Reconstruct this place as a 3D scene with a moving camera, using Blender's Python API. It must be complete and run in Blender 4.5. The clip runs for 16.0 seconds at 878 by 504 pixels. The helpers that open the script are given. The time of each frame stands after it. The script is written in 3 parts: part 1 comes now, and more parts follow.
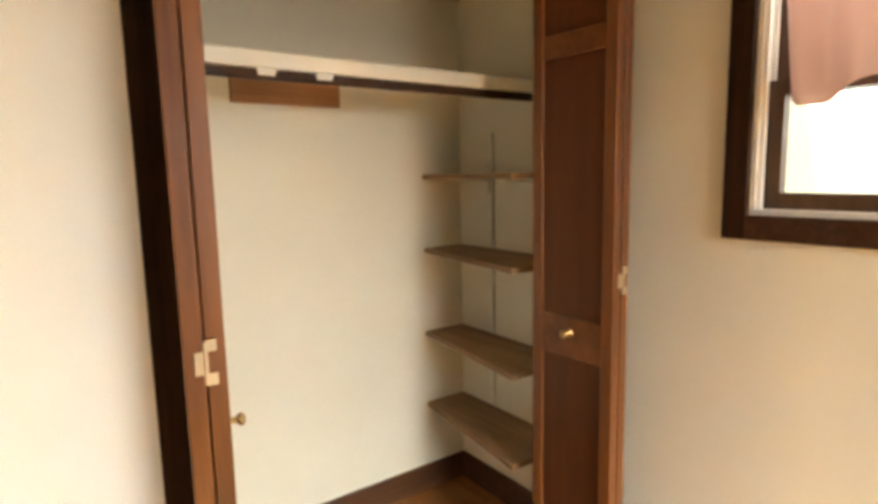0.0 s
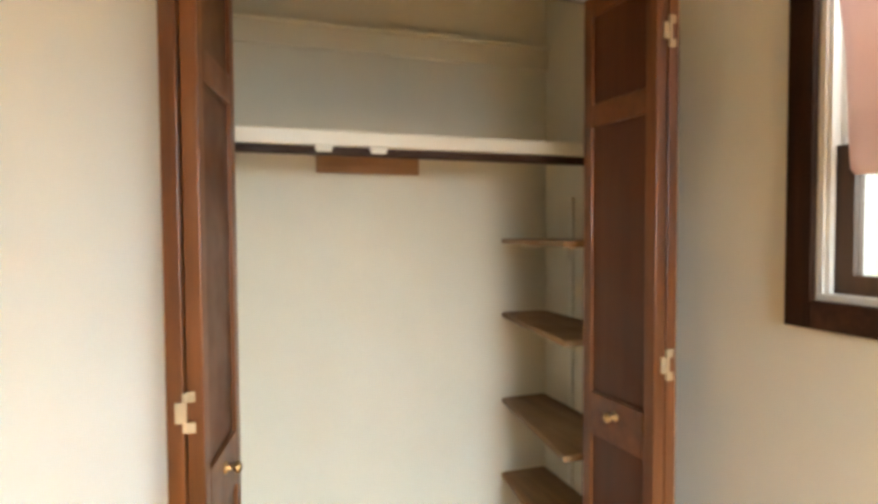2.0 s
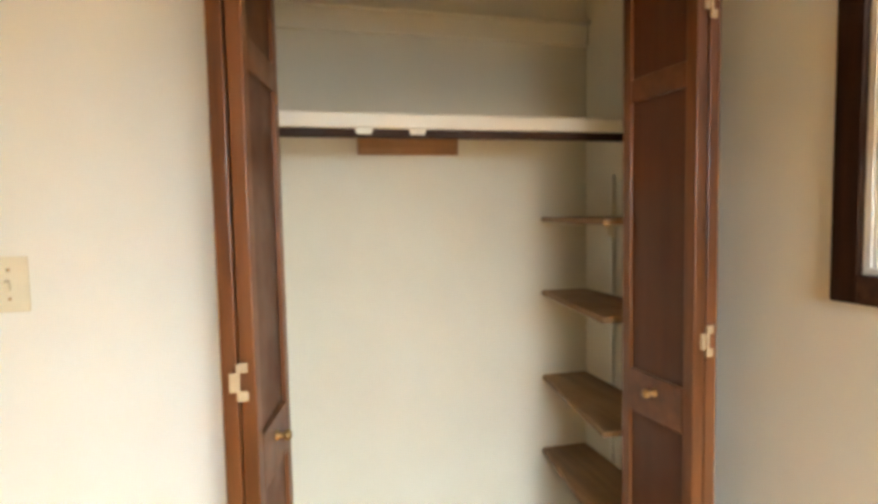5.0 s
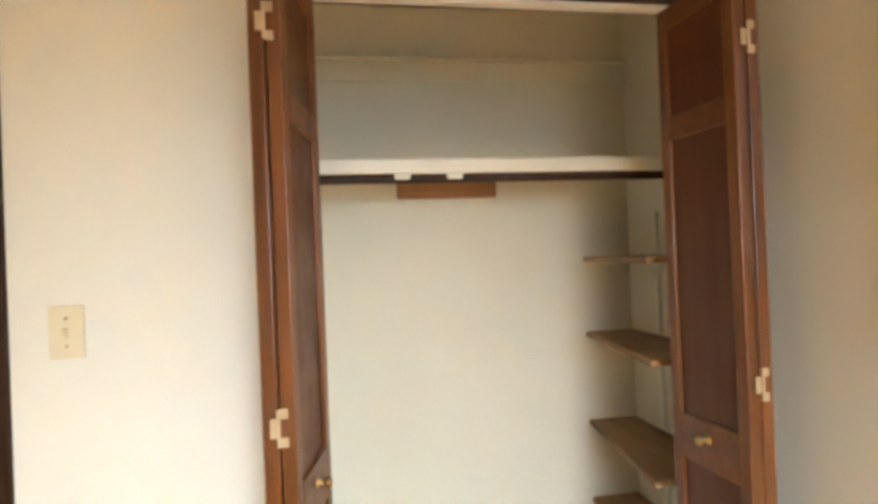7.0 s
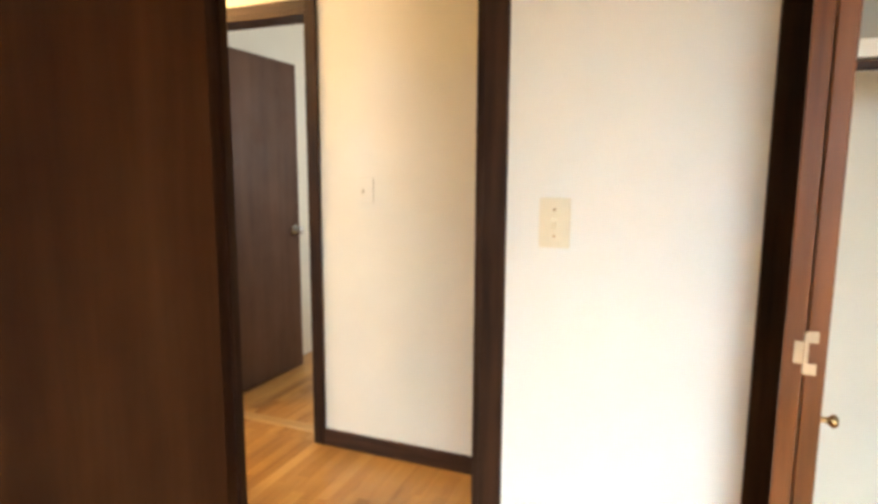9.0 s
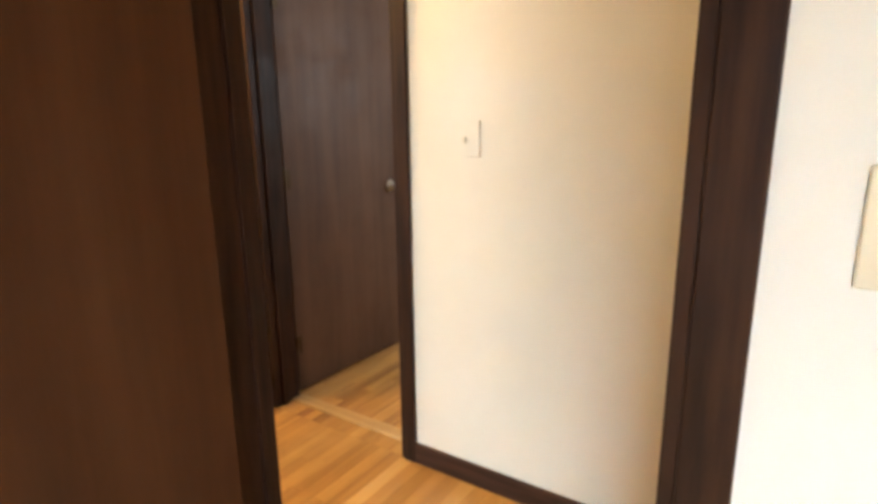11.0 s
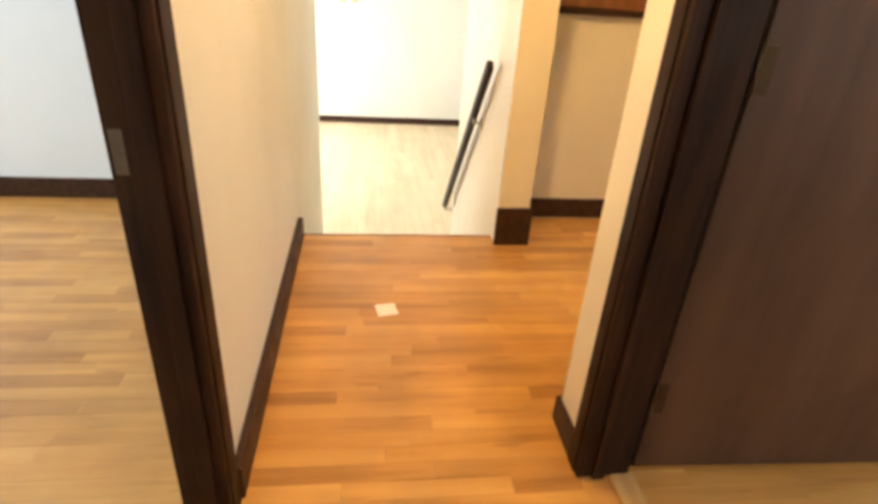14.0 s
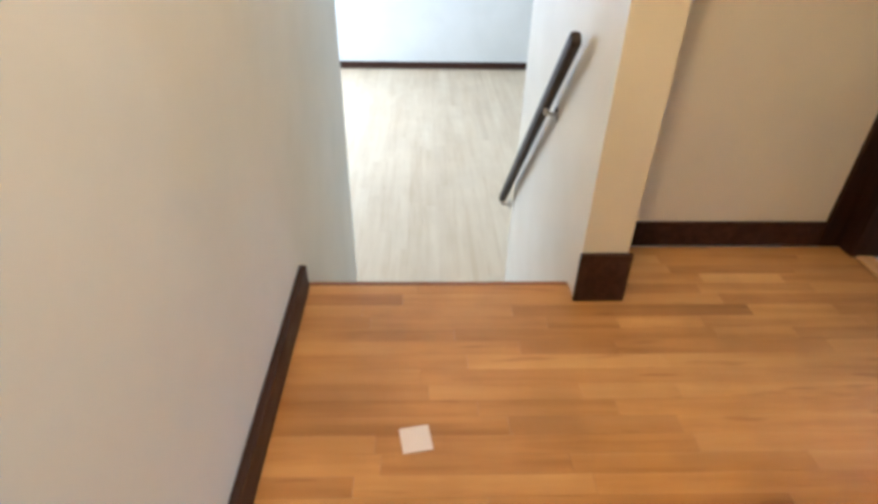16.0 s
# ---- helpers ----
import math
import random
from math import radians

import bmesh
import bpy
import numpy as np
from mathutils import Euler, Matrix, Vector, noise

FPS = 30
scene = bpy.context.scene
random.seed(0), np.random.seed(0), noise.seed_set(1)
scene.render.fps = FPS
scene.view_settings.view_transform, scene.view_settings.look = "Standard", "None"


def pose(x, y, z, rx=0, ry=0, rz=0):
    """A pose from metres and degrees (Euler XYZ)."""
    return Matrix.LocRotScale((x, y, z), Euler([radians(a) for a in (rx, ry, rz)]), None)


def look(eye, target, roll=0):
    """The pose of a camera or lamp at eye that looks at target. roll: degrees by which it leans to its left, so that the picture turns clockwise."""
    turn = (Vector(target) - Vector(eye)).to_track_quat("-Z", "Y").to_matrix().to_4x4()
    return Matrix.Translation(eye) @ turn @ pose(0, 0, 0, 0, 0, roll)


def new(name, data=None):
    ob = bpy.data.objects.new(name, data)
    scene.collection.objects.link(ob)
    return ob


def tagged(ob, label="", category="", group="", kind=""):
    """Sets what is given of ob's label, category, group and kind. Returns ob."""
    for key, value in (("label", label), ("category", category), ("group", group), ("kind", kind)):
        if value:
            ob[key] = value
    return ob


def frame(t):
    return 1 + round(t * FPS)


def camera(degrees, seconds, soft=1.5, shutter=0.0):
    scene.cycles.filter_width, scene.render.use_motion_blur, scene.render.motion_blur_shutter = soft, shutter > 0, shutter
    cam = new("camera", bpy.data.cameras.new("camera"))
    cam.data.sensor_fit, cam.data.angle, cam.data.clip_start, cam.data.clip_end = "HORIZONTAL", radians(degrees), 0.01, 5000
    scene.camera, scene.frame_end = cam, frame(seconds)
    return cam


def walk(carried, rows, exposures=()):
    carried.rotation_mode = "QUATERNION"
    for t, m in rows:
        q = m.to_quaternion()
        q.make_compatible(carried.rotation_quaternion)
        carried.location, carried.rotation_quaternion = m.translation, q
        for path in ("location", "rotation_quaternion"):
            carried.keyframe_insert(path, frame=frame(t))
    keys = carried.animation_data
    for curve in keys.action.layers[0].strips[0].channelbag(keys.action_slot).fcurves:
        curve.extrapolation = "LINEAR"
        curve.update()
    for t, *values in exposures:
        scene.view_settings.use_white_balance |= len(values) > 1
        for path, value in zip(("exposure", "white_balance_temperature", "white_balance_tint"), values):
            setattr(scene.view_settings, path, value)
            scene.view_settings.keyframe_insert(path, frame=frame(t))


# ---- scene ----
cam = camera(75.4, 16.0, soft=3.8)
PATH = [
    (0, (0.606, -1.147, 1.314), (1.758, 0.466, 1.047), -1.2),
    (0.5, (0.715, -1.146, 1.314), (1.684, 0.597, 1.164), 1.0),
    (1, (0.795, -1.177, 1.339), (1.619, 0.645, 1.318), -0.9),
    (1.5, (0.870, -1.276, 1.358), (1.596, 0.588, 1.38), -0.1),
    (2, (0.907, -1.315, 1.348), (1.551, 0.577, 1.275), -0.3),
    (2.5, (0.908, -1.306, 1.317), (1.515, 0.583, 1.067), 0.1),
    (3, (0.902, -1.311, 1.286), (1.473, 0.565, 0.895), 0.3),
    (3.5, (0.904, -1.317, 1.272), (1.448, 0.553, 0.82), 0.2),
    (4, (0.912, -1.325, 1.274), (1.427, 0.562, 0.857), -0.2),
    (4.5, (0.906, -1.335, 1.307), (1.402, 0.581, 1.02), -0.7),
    (5, (0.910, -1.348, 1.344), (1.406, 0.584, 1.205), -1.1),
    (5.2, (0.919, -1.353, 1.352), (1.417, 0.583, 1.274), -1.3),
    (7.3, (0.921, -1.35, 1.347), (1.190, 0.632, 1.357), -2.7),
    (7.5, (0.892, -1.34, 1.345), (1.024, 0.655, 1.32), -2.1),
    (8, (0.775, -1.338, 1.334), (0.560, 0.648, 1.237), -0.5),
    (8.5, (0.663, -1.318, 1.342), (0.154, 0.606, 1.137), 0.1),
    (9, (0.575, -1.306, 1.321), (-0.155, 0.537, 1.051), 0.3),
    (9.2, (0.548, -1.280, 1.318), (-0.245, 0.530, 1.018), 0.2),
    (11.3, (0.199, -0.457, 1.315), (-0.991, 1.057, 0.773), -0.3),
    (11.5, (0.15, -0.33, 1.306), (-1.144, 1.062, 0.683), 0.6),
    (11.7, (0.105, -0.241, 1.292), (-1.27, 1.036, 0.599), 1.3),
    (12, (0.015, -0.129, 1.258), (-1.414, 1.046, 0.5), 2.0),
    (12.5, (-0.181, 0.027, 1.238), (-1.689, 1.012, 0.369), 2.1),
    (13, (-0.346, 0.228, 1.193), (-2.055, 0.835, 0.35), 3.9),
    (13.5, (-0.496, 0.344, 1.211), (-2.259, 0.625, 0.309), 5.2),
    (14, (-0.709, 0.393, 1.204), (-2.463, 0.644, 0.276), 4.1),
    (14.5, (-0.901, 0.419, 1.194), (-2.622, 0.592, 0.191), 3.2),
    (15, (-1.123, 0.458, 1.222), (-2.826, 0.576, 0.179), 3.3),
    (15.5, (-1.374, 0.467, 1.21), (-3.044, 0.54, 0.113), 1.9),
    (16, (-1.602, 0.481, 1.207), (-3.246, 0.543, 0.07), 1.2),
]
walk(cam, [(t, look(eye, target, roll)) for t, eye, target, roll in PATH],
     [(0, 0.03, 8200, 11), (1.0, 0.02, 7500, 7), (3.5, -0.04, 6850, 7), (5.2, 0.02, 7150, 7), (7.3, 0.08, 6900, 6), (9.2, 0.16, 6700, 9), (11.3, 0.28, 6250, 8),
      (12.5, 0.25, 6000, 8), (13.5, 0.33, 6900, 10), (14.5, 0.36, 6900, 10), (15.0, 0.3, 5600, 10), (15.5, 0.14, 5150, 9), (16.0, -0.06, 4850, 9)])

# ---------------------------------------------------------------- light
world = bpy.data.worlds.new("sky")
scene.world = world
world.use_nodes = True
wn, wl = world.node_tree.nodes, world.node_tree.links
sky = wn.new("ShaderNodeTexSky")
sky.sky_type, sky.sun_disc = "NISHITA", False
sky.sun_elevation, sky.sun_rotation = radians(42), radians(192)
wl.new(sky.outputs[0], wn["Background"].inputs[0])
wn["Background"].inputs[1].default_value = 0.12

sun = new("sun", bpy.data.lights.new("sun", "SUN"))
sun.data.energy, sun.data.angle, sun.data.color = 3.0, radians(4), (1.0, 0.90, 0.74)
sun.matrix_basis = pose(0, 0, 8, 48, 0, -12)


def window_light(name, at, aim, w, h, watts, color, spread=180):
    d = bpy.data.lights.new(name, "AREA")
    d.shape, d.size, d.size_y, d.energy, d.color = "RECTANGLE", w, h, watts, color
    d.spread = radians(spread)
    ob = new(name, d)
    ob.matrix_basis = look(at, aim)
    return ob


DAY = (0.90, 0.95, 1.0)
window_light("window_light_bedroom_side", (2.13, -0.96, 1.62), (0.0, -1.0, 0.6), 0.9, 0.8, 10, DAY)
# Sky lamp in an assumed back window, out of view.
window_light("window_light_bedroom_back", (1.36, -3.27, 1.55), (1.20, -1.27, -0.15), 1.05, 0.8, 60, (0.72, 0.87, 1.0), 95)
# Extra lamp added there, aimed at the floor so its bounce warms the walls.
window_light("bounce_light_bedroom_back", (1.36, -3.20, 2.02), (1.15, -2.10, 0.0), 1.05, 0.3, 62, (0.95, 0.94, 0.86), 80)
window_light("window_light_second_bedroom", (-2.4, -3.17, 1.5), (-2.4, -0.6, 0.0), 1.2, 1.1, 80, (0.90, 0.95, 1.0))
window_light("window_light_lower_room", (-7.6, -2.42, 0.35), (-7.2, 0.8, -0.9), 2.6, 1.5, 320, (1.0, 0.98, 0.95))
window_light("window_light_bathroom", (-2.85, 3.52, 1.6), (-2.6, 1.2, -0.2), 0.7, 0.7, 3.0, (0.86, 0.92, 1.0), 45)
# Fill lamp added to brighten the far door; this room has no window.
window_light("fill_light_far_room", (-0.22, 2.2, 1.5), (-1.75, 1.7, 0.9), 0.9, 0.9, 25, DAY)

bulb = new("hall_bulb", bpy.data.lights.new("hall_bulb", "POINT"))
bulb.data.energy, bulb.data.color, bulb.data.shadow_soft_size = 68, (1.0, 0.61, 0.24), 0.07
bulb.location = (-2.05, 0.52, 2.27)


# ---------------------------------------------------------------- materials
def material(name, rough=0.6, metal=0.0):
    m = bpy.data.materials.new(name)
    m.use_nodes = True
    n, l = m.node_tree.nodes, m.node_tree.links
    b = n["Principled BSDF"]
    b.inputs["Roughness"].default_value, b.inputs["Metallic"].default_value = rough, metal
    return m, n, l, b


def ramp(n, l, source, stops):
    r = n.new("ShaderNodeValToRGB")
    while len(r.color_ramp.elements) < len(stops):
        r.color_ramp.elements.new(0.5)
    for e, (p, c) in zip(r.color_ramp.elements, stops):
        e.position, e.color = p, (*c, 1)
    l.new(source, r.inputs[0])
    return r.outputs[0]


def noise_of(n, l, vector, scale, detail=3.0, rough=0.5):
    t = n.new("ShaderNodeTexNoise")
    t.inputs["Scale"].default_value, t.inputs["Detail"].default_value, t.inputs["Roughness"].default_value = scale, detail, rough
    l.new(vector, t.inputs["Vector"])
    return t.outputs["Fac"]


def stretched(n, l, vector, scale, offset=None):
    m = n.new("ShaderNodeMapping")
    m.inputs["Scale"].default_value = scale
    l.new(vector, m.inputs["Vector"])
    if offset is not None:
        l.new(offset, m.inputs["Location"])
    return m.outputs[0]


def mixed(n, l, a, b, fac, mode="MIX"):
    x = n.new("ShaderNodeMix")
    x.data_type, x.blend_type = "RGBA", mode
    for sock, val in ((x.inputs[6], a), (x.inputs[7], b), (x.inputs[0], fac)):
        if isinstance(val, (int, float)):
            sock.default_value = val
        elif isinstance(val, tuple):
            sock.default_value = (*val, 1)
        else:
            l.new(val, sock)
    return x.outputs[2]


def bumped(n, l, b, height, strength, distance):
    u = n.new("ShaderNodeBump")
    u.inputs["Strength"].default_value, u.inputs["Distance"].default_value = strength, distance
    l.new(height, u.inputs["Height"])
    l.new(u.outputs[0], b.inputs["Normal"])


def place(n):
    return n.new("ShaderNodeNewGeometry").outputs["Position"]


def paint(name, color, dirty, rough=0.55):
    m, n, l, b = material(name, rough)
    p = place(n)
    big = ramp(n, l, noise_of(n, l, p, 1.3, 4, 0.6), [(0.35, dirty), (0.62, color)])
    l.new(big, b.inputs["Base Color"])
    fine = noise_of(n, l, p, 140, 3, 0.6)
    bumped(n, l, b, fine, 0.25, 0.0015)
    l.new(ramp(n, l, noise_of(n, l, p, 5, 3), [(0.3, (rough - 0.12,) * 3), (0.7, (rough + 0.12,) * 3)]), b.inputs["Roughness"])
    return m


def wood(name, dark, mid, light, rough=0.4, along=2, grain=30.0, coat=0.0, island=False, per_object=False, gloss=0.5, vary=0.85, blotchy=0.75):
    """Stained wood; along: the axis the grain runs on."""
    m, n, l, b = material(name, rough)
    p = place(n)
    scale = [1.0, 1.0, 1.0]
    scale[along] = 0.07
    offset = None
    rnd = None
    if per_object:
        rnd = n.new("ShaderNodeObjectInfo").outputs["Random"]
    if island:
        rnd = n.new("ShaderNodeNewGeometry").outputs["Random Per Island"]
    if rnd is not None:
        mul = n.new("ShaderNodeMath")
        mul.operation = "MULTIPLY"
        mul.inputs[1].default_value = 37.0
        l.new(rnd, mul.inputs[0])
        offset = mul.outputs[0]
    v = stretched(n, l, p, scale, offset)
    g = noise_of(n, l, v, grain, 6, 0.62)
    col = ramp(n, l, g, [(0.30, dark), (0.5, mid), (0.72, light)])
    blotch = noise_of(n, l, stretched(n, l, p, [1, 1, 1] if along != 2 else [1, 1, 0.35]), 2.6, 3, 0.5)
    col = mixed(n, l, col, ramp(n, l, blotch, [(0.3, (0.62, 0.60, 0.58)), (0.65, (1.0, 1.0, 1.0))]), blotchy, "MULTIPLY")
    if rnd is not None:
        tone = ramp(n, l, rnd, [(0.0, (0.62, 0.51, 0.40)), (0.25, (0.84, 0.77, 0.67)), (0.55, (0.97, 0.92, 0.85)), (0.85, (1.0, 1.0, 1.0)), (1.0, (0.70, 0.58, 0.46))])
        col = mixed(n, l, col, tone, vary, "MULTIPLY")
        streak = noise_of(n, l, stretched(n, l, p, [1.0, 0.12, 1.0] if along == 1 else [0.12, 1.0, 1.0], offset), 34, 2, 0.4)
        col = mixed(n, l, col, ramp(n, l, streak, [(0.66, (1.0, 1.0, 1.0)), (0.74, (0.45, 0.32, 0.22))]), 0.55 * vary, "MULTIPLY")
    l.new(col, b.inputs["Base Color"])
    l.new(ramp(n, l, noise_of(n, l, p, 9, 3), [(0.3, (rough - 0.08,) * 3), (0.7, (rough + 0.12,) * 3)]), b.inputs["Roughness"])
    b.inputs["Coat Weight"].default_value = coat
    b.inputs["Specular IOR Level"].default_value = gloss
    b.inputs["Coat Roughness"].default_value = 0.25
    bumped(n, l, b, g, 0.18, 0.0015)
    return m


def plain(name, color, rough, metal=0.0, vary=0.85):
    m, n, l, b = material(name, rough, metal)
    p = place(n)
    lo = tuple(c * vary for c in color)
    l.new(ramp(n, l, noise_of(n, l, p, 25, 3), [(0.35, lo), (0.65, color)]), b.inputs["Base Color"])
    l.new(ramp(n, l, noise_of(n, l, p, 60, 2), [(0.3, (max(rough - 0.08, 0.05),) * 3), (0.7, (rough + 0.08,) * 3)]), b.inputs["Roughness"])
    return m


M_WALL = paint("bedroom_wall_paint", (0.76, 0.77, 0.735), (0.70, 0.71, 0.67))
M_HALL = paint("hall_wall_paint", (0.80, 0.755, 0.64), (0.74, 0.695, 0.58), 0.42)
M_CLOSET = paint("closet_wall_paint", (0.75, 0.72, 0.62), (0.69, 0.66, 0.56))
M_BLUE = paint("pale_blue_paint", (0.64, 0.73, 0.80), (0.60, 0.69, 0.77))
M_CEIL = paint("ceiling_paint", (0.82, 0.81, 0.78), (0.78, 0.77, 0.74), 0.7)
M_WHITE = paint("white_shelf_paint", (0.80, 0.78, 0.70), (0.74, 0.72, 0.64), 0.35)
M_TRIM = wood("dark_walnut_trim", (0.014, 0.0055, 0.003), (0.030, 0.012, 0.006), (0.054, 0.022, 0.0105), 0.55, 2, 40, 0.0, gloss=0.16)
M_TRIM_H = wood("dark_walnut_baseboard", (0.020, 0.008, 0.005), (0.044, 0.018, 0.010), (0.075, 0.033, 0.018), 0.5, 0, 40, 0.0, gloss=0.25)
M_DOOR = wood("brown_door_veneer", (0.034, 0.012, 0.0045), (0.059, 0.022, 0.008), (0.088, 0.036, 0.014), 0.6, 2, 6, 0.0, gloss=0.15)
M_DOOR_GREY = wood("greyed_door_veneer", (0.066, 0.030, 0.016), (0.104, 0.050, 0.028), (0.145, 0.075, 0.044), 0.55, 2, 6, 0.0, gloss=0.3)
M_BIFOLD = wood("red_brown_bifold", (0.085, 0.027, 0.008), (0.150, 0.050, 0.0145), (0.225, 0.082, 0.026), 0.36, 2, 22, 0.08, gloss=0.42, blotchy=0.4)
M_BIFOLD_H = wood("red_brown_bifold_rail", (0.080, 0.026, 0.0075), (0.135, 0.045, 0.013), (0.20, 0.072, 0.023), 0.36, 0, 20, 0.08, gloss=0.4, blotchy=0.4)
M_INSET = wood("dark_bifold_inset", (0.068, 0.020, 0.006), (0.112, 0.034, 0.010), (0.162, 0.055, 0.017), 0.40, 2, 8, 0.05, gloss=0.3)
M_CBASE = wood("brown_closet_baseboard", (0.045, 0.016, 0.007), (0.080, 0.030, 0.012), (0.12, 0.050, 0.021), 0.45, 0, 20, 0.1)
M_SHELF = wood("brown_shelf_board", (0.17, 0.095, 0.042), (0.27, 0.155, 0.072), (0.37, 0.225, 0.11), 0.55, 1, 20)
M_BLOCK = wood("tan_block", (0.26, 0.13, 0.06), (0.36, 0.19, 0.09), (0.46, 0.26, 0.13), 0.55, 0, 26)
M_OAK = wood("oak_strip", (0.40, 0.188, 0.046), (0.60, 0.318, 0.088), (0.70, 0.41, 0.14), 0.36, 1, 10, 0.25, per_object=True, vary=0.75)
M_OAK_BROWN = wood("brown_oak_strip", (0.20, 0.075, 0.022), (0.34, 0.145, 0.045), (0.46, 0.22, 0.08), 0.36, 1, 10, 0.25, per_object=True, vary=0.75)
M_OAK_JOINED = wood("oak_strip_joined", (0.40, 0.188, 0.046), (0.60, 0.318, 0.088), (0.70, 0.41, 0.14), 0.36, 1, 15, 0.25, island=True)
M_PALE = wood("pale_lower_boards", (0.60, 0.48, 0.31), (0.67, 0.56, 0.39), (0.72, 0.62, 0.45), 0.5, 0, 14, 0.1, island=True, vary=0.22, blotchy=0.2)
M_THRESH = wood("pale_threshold", (0.50, 0.29, 0.11), (0.62, 0.39, 0.165), (0.70, 0.48, 0.23), 0.4, 0, 24, 0.2)
M_PANEL = wood("warm_brown_panel", (0.13, 0.045, 0.014), (0.21, 0.078, 0.024), (0.30, 0.12, 0.040), 0.35, 2, 16, 0.3)
M_SUB = plain("dark_subfloor", (0.10, 0.055, 0.025), 0.8)
M_TILE = plain("blue_grey_tile", (0.56, 0.63, 0.72), 0.3)
M_BRASS = plain("worn_brass", (0.50, 0.33, 0.15), 0.32, 1.0)
M_STEEL = plain("brushed_nickel", (0.62, 0.60, 0.57), 0.3, 1.0)
M_BRONZE = plain("dark_bronze", (0.07, 0.045, 0.025), 0.4, 1.0)
M_OLD = plain("worn_strike_metal", (0.13, 0.105, 0.085), 0.45, 1.0)
M_IVORY = plain("ivory_plastic", (0.70, 0.65, 0.50), 0.4, 0, 0.95)
M_CREAM = plain("cream_hinge_paint", (0.47, 0.36, 0.23), 0.45, 0, 0.8)
M_RAIL = plain("black_brown_rail", (0.024, 0.011, 0.007), 0.55)
M_PAPER = plain("pink_white_paper", (0.86, 0.78, 0.76), 0.7, 0, 0.97)
M_VINYL = plain("white_window_liner", (0.78, 0.78, 0.76), 0.35, 0, 0.95)
M_SASH = wood("brown_sash", (0.05, 0.025, 0.014), (0.09, 0.045, 0.025), (0.14, 0.075, 0.04), 0.4, 2, 30)

M_GLASS, gn, gl, gb = material("window_glass", 0.02)
gb.inputs["Transmission Weight"].default_value = 1.0
gb.inputs["IOR"].default_value = 1.45
gb.inputs["Base Color"].default_value = (0.96, 0.98, 0.97, 1)

M_CURTAIN, cn, cl, cb = material("dusty_pink_cloth", 0.9)
cp = place(cn)
cl.new(ramp(cn, cl, noise_of(cn, cl, stretched(cn, cl, cp, [1, 1, 0.3]), 14, 4), [(0.3, (0.56, 0.41, 0.37)), (0.7, (0.70, 0.54, 0.50))]), cb.inputs["Base Color"])
thin = cn.new("ShaderNodeBsdfTranslucent")
thin.inputs["Color"].default_value = (0.80, 0.62, 0.58, 1)
both = cn.new("ShaderNodeMixShader")
both.inputs[0].default_value = 0.5
cl.new(cb.outputs[0], both.inputs[1])
cl.new(thin.outputs[0], both.inputs[2])
cl.new(both.outputs[0], cn["Material Output"].inputs[0])
bumped(cn, cl, cb, noise_of(cn, cl, cp, 700, 2), 0.3, 0.001)


# ---------------------------------------------------------------- builders
def box(bm, x0, x1, y0, y1, z0, z1):
    vs = [bm.verts.new(p) for p in ((x0, y0, z0), (x1, y0, z0), (x1, y1, z0), (x0, y1, z0), (x0, y0, z1), (x1, y0, z1), (x1, y1, z1), (x0, y1, z1))]
    for f in ((0, 3, 2, 1), (4, 5, 6, 7), (0, 1, 5, 4), (1, 2, 6, 5), (2, 3, 7, 6), (3, 0, 4, 7)):
        bm.faces.new([vs[i] for i in f])
    return bm


def boxes(*spans, bevel=0.0, segments=2):
    bm = bmesh.new()
    for s in spans:
        box(bm, *s)
    if bevel:
        bmesh.ops.bevel(bm, geom=bm.edges[:], offset=bevel, segments=segments, profile=0.5, affect="EDGES")
    return bm


def lathe(profile, steps=20):
    """A solid turned about z from (radius, height) pairs."""
    bm = bmesh.new()
    rings = []
    for r, z in profile:
        rings.append([bm.verts.new((r * math.cos(2 * math.pi * i / steps), r * math.sin(2 * math.pi * i / steps), z)) for i in range(steps)])
    for a, b in zip(rings, rings[1:]):
        for i in range(steps):
            bm.faces.new((a[i], a[(i + 1) % steps], b[(i + 1) % steps], b[i]))
    bm.faces.new(list(reversed(rings[0])))
    bm.faces.new(rings[-1])
    for f in bm.faces:
        f.smooth = True
    return bm


def moved(bm, m):
    bmesh.ops.transform(bm, matrix=m, verts=bm.verts)
    return bm


def joined(*bms):
    me = bpy.data.meshes.new("tmp")
    out = bmesh.new()
    for b in bms:
        b.to_mesh(me)
        out.from_mesh(me)
        b.free()
    bpy.data.meshes.remove(me)
    return out


def basis_of(ob):
    return basis_of(ob.parent) @ ob.matrix_parent_inverse @ ob.matrix_basis if ob.parent else ob.matrix_basis


def part(name, bm, mat, parent=None, label=""):
    me = bpy.data.meshes.new(name)
    bmesh.ops.recalc_face_normals(bm, faces=bm.faces[:])
    bm.to_mesh(me)
    bm.free()
    me.materials.append(mat)
    ob = new(name, me)
    if parent is not None:
        ob.parent = parent
        ob.matrix_parent_inverse = basis_of(parent).inverted()
    if label:
        tagged(ob, label)
    return ob


def structure(name, bm, mat, label, category):
    return tagged(part(name, bm, mat), label, category, "", "structure")


def thing(name, at, label, category, group="", kind=""):
    ob = new(name)
    ob.empty_display_size = 0.1
    ob.location = at
    return tagged(ob, label, category, group, kind)


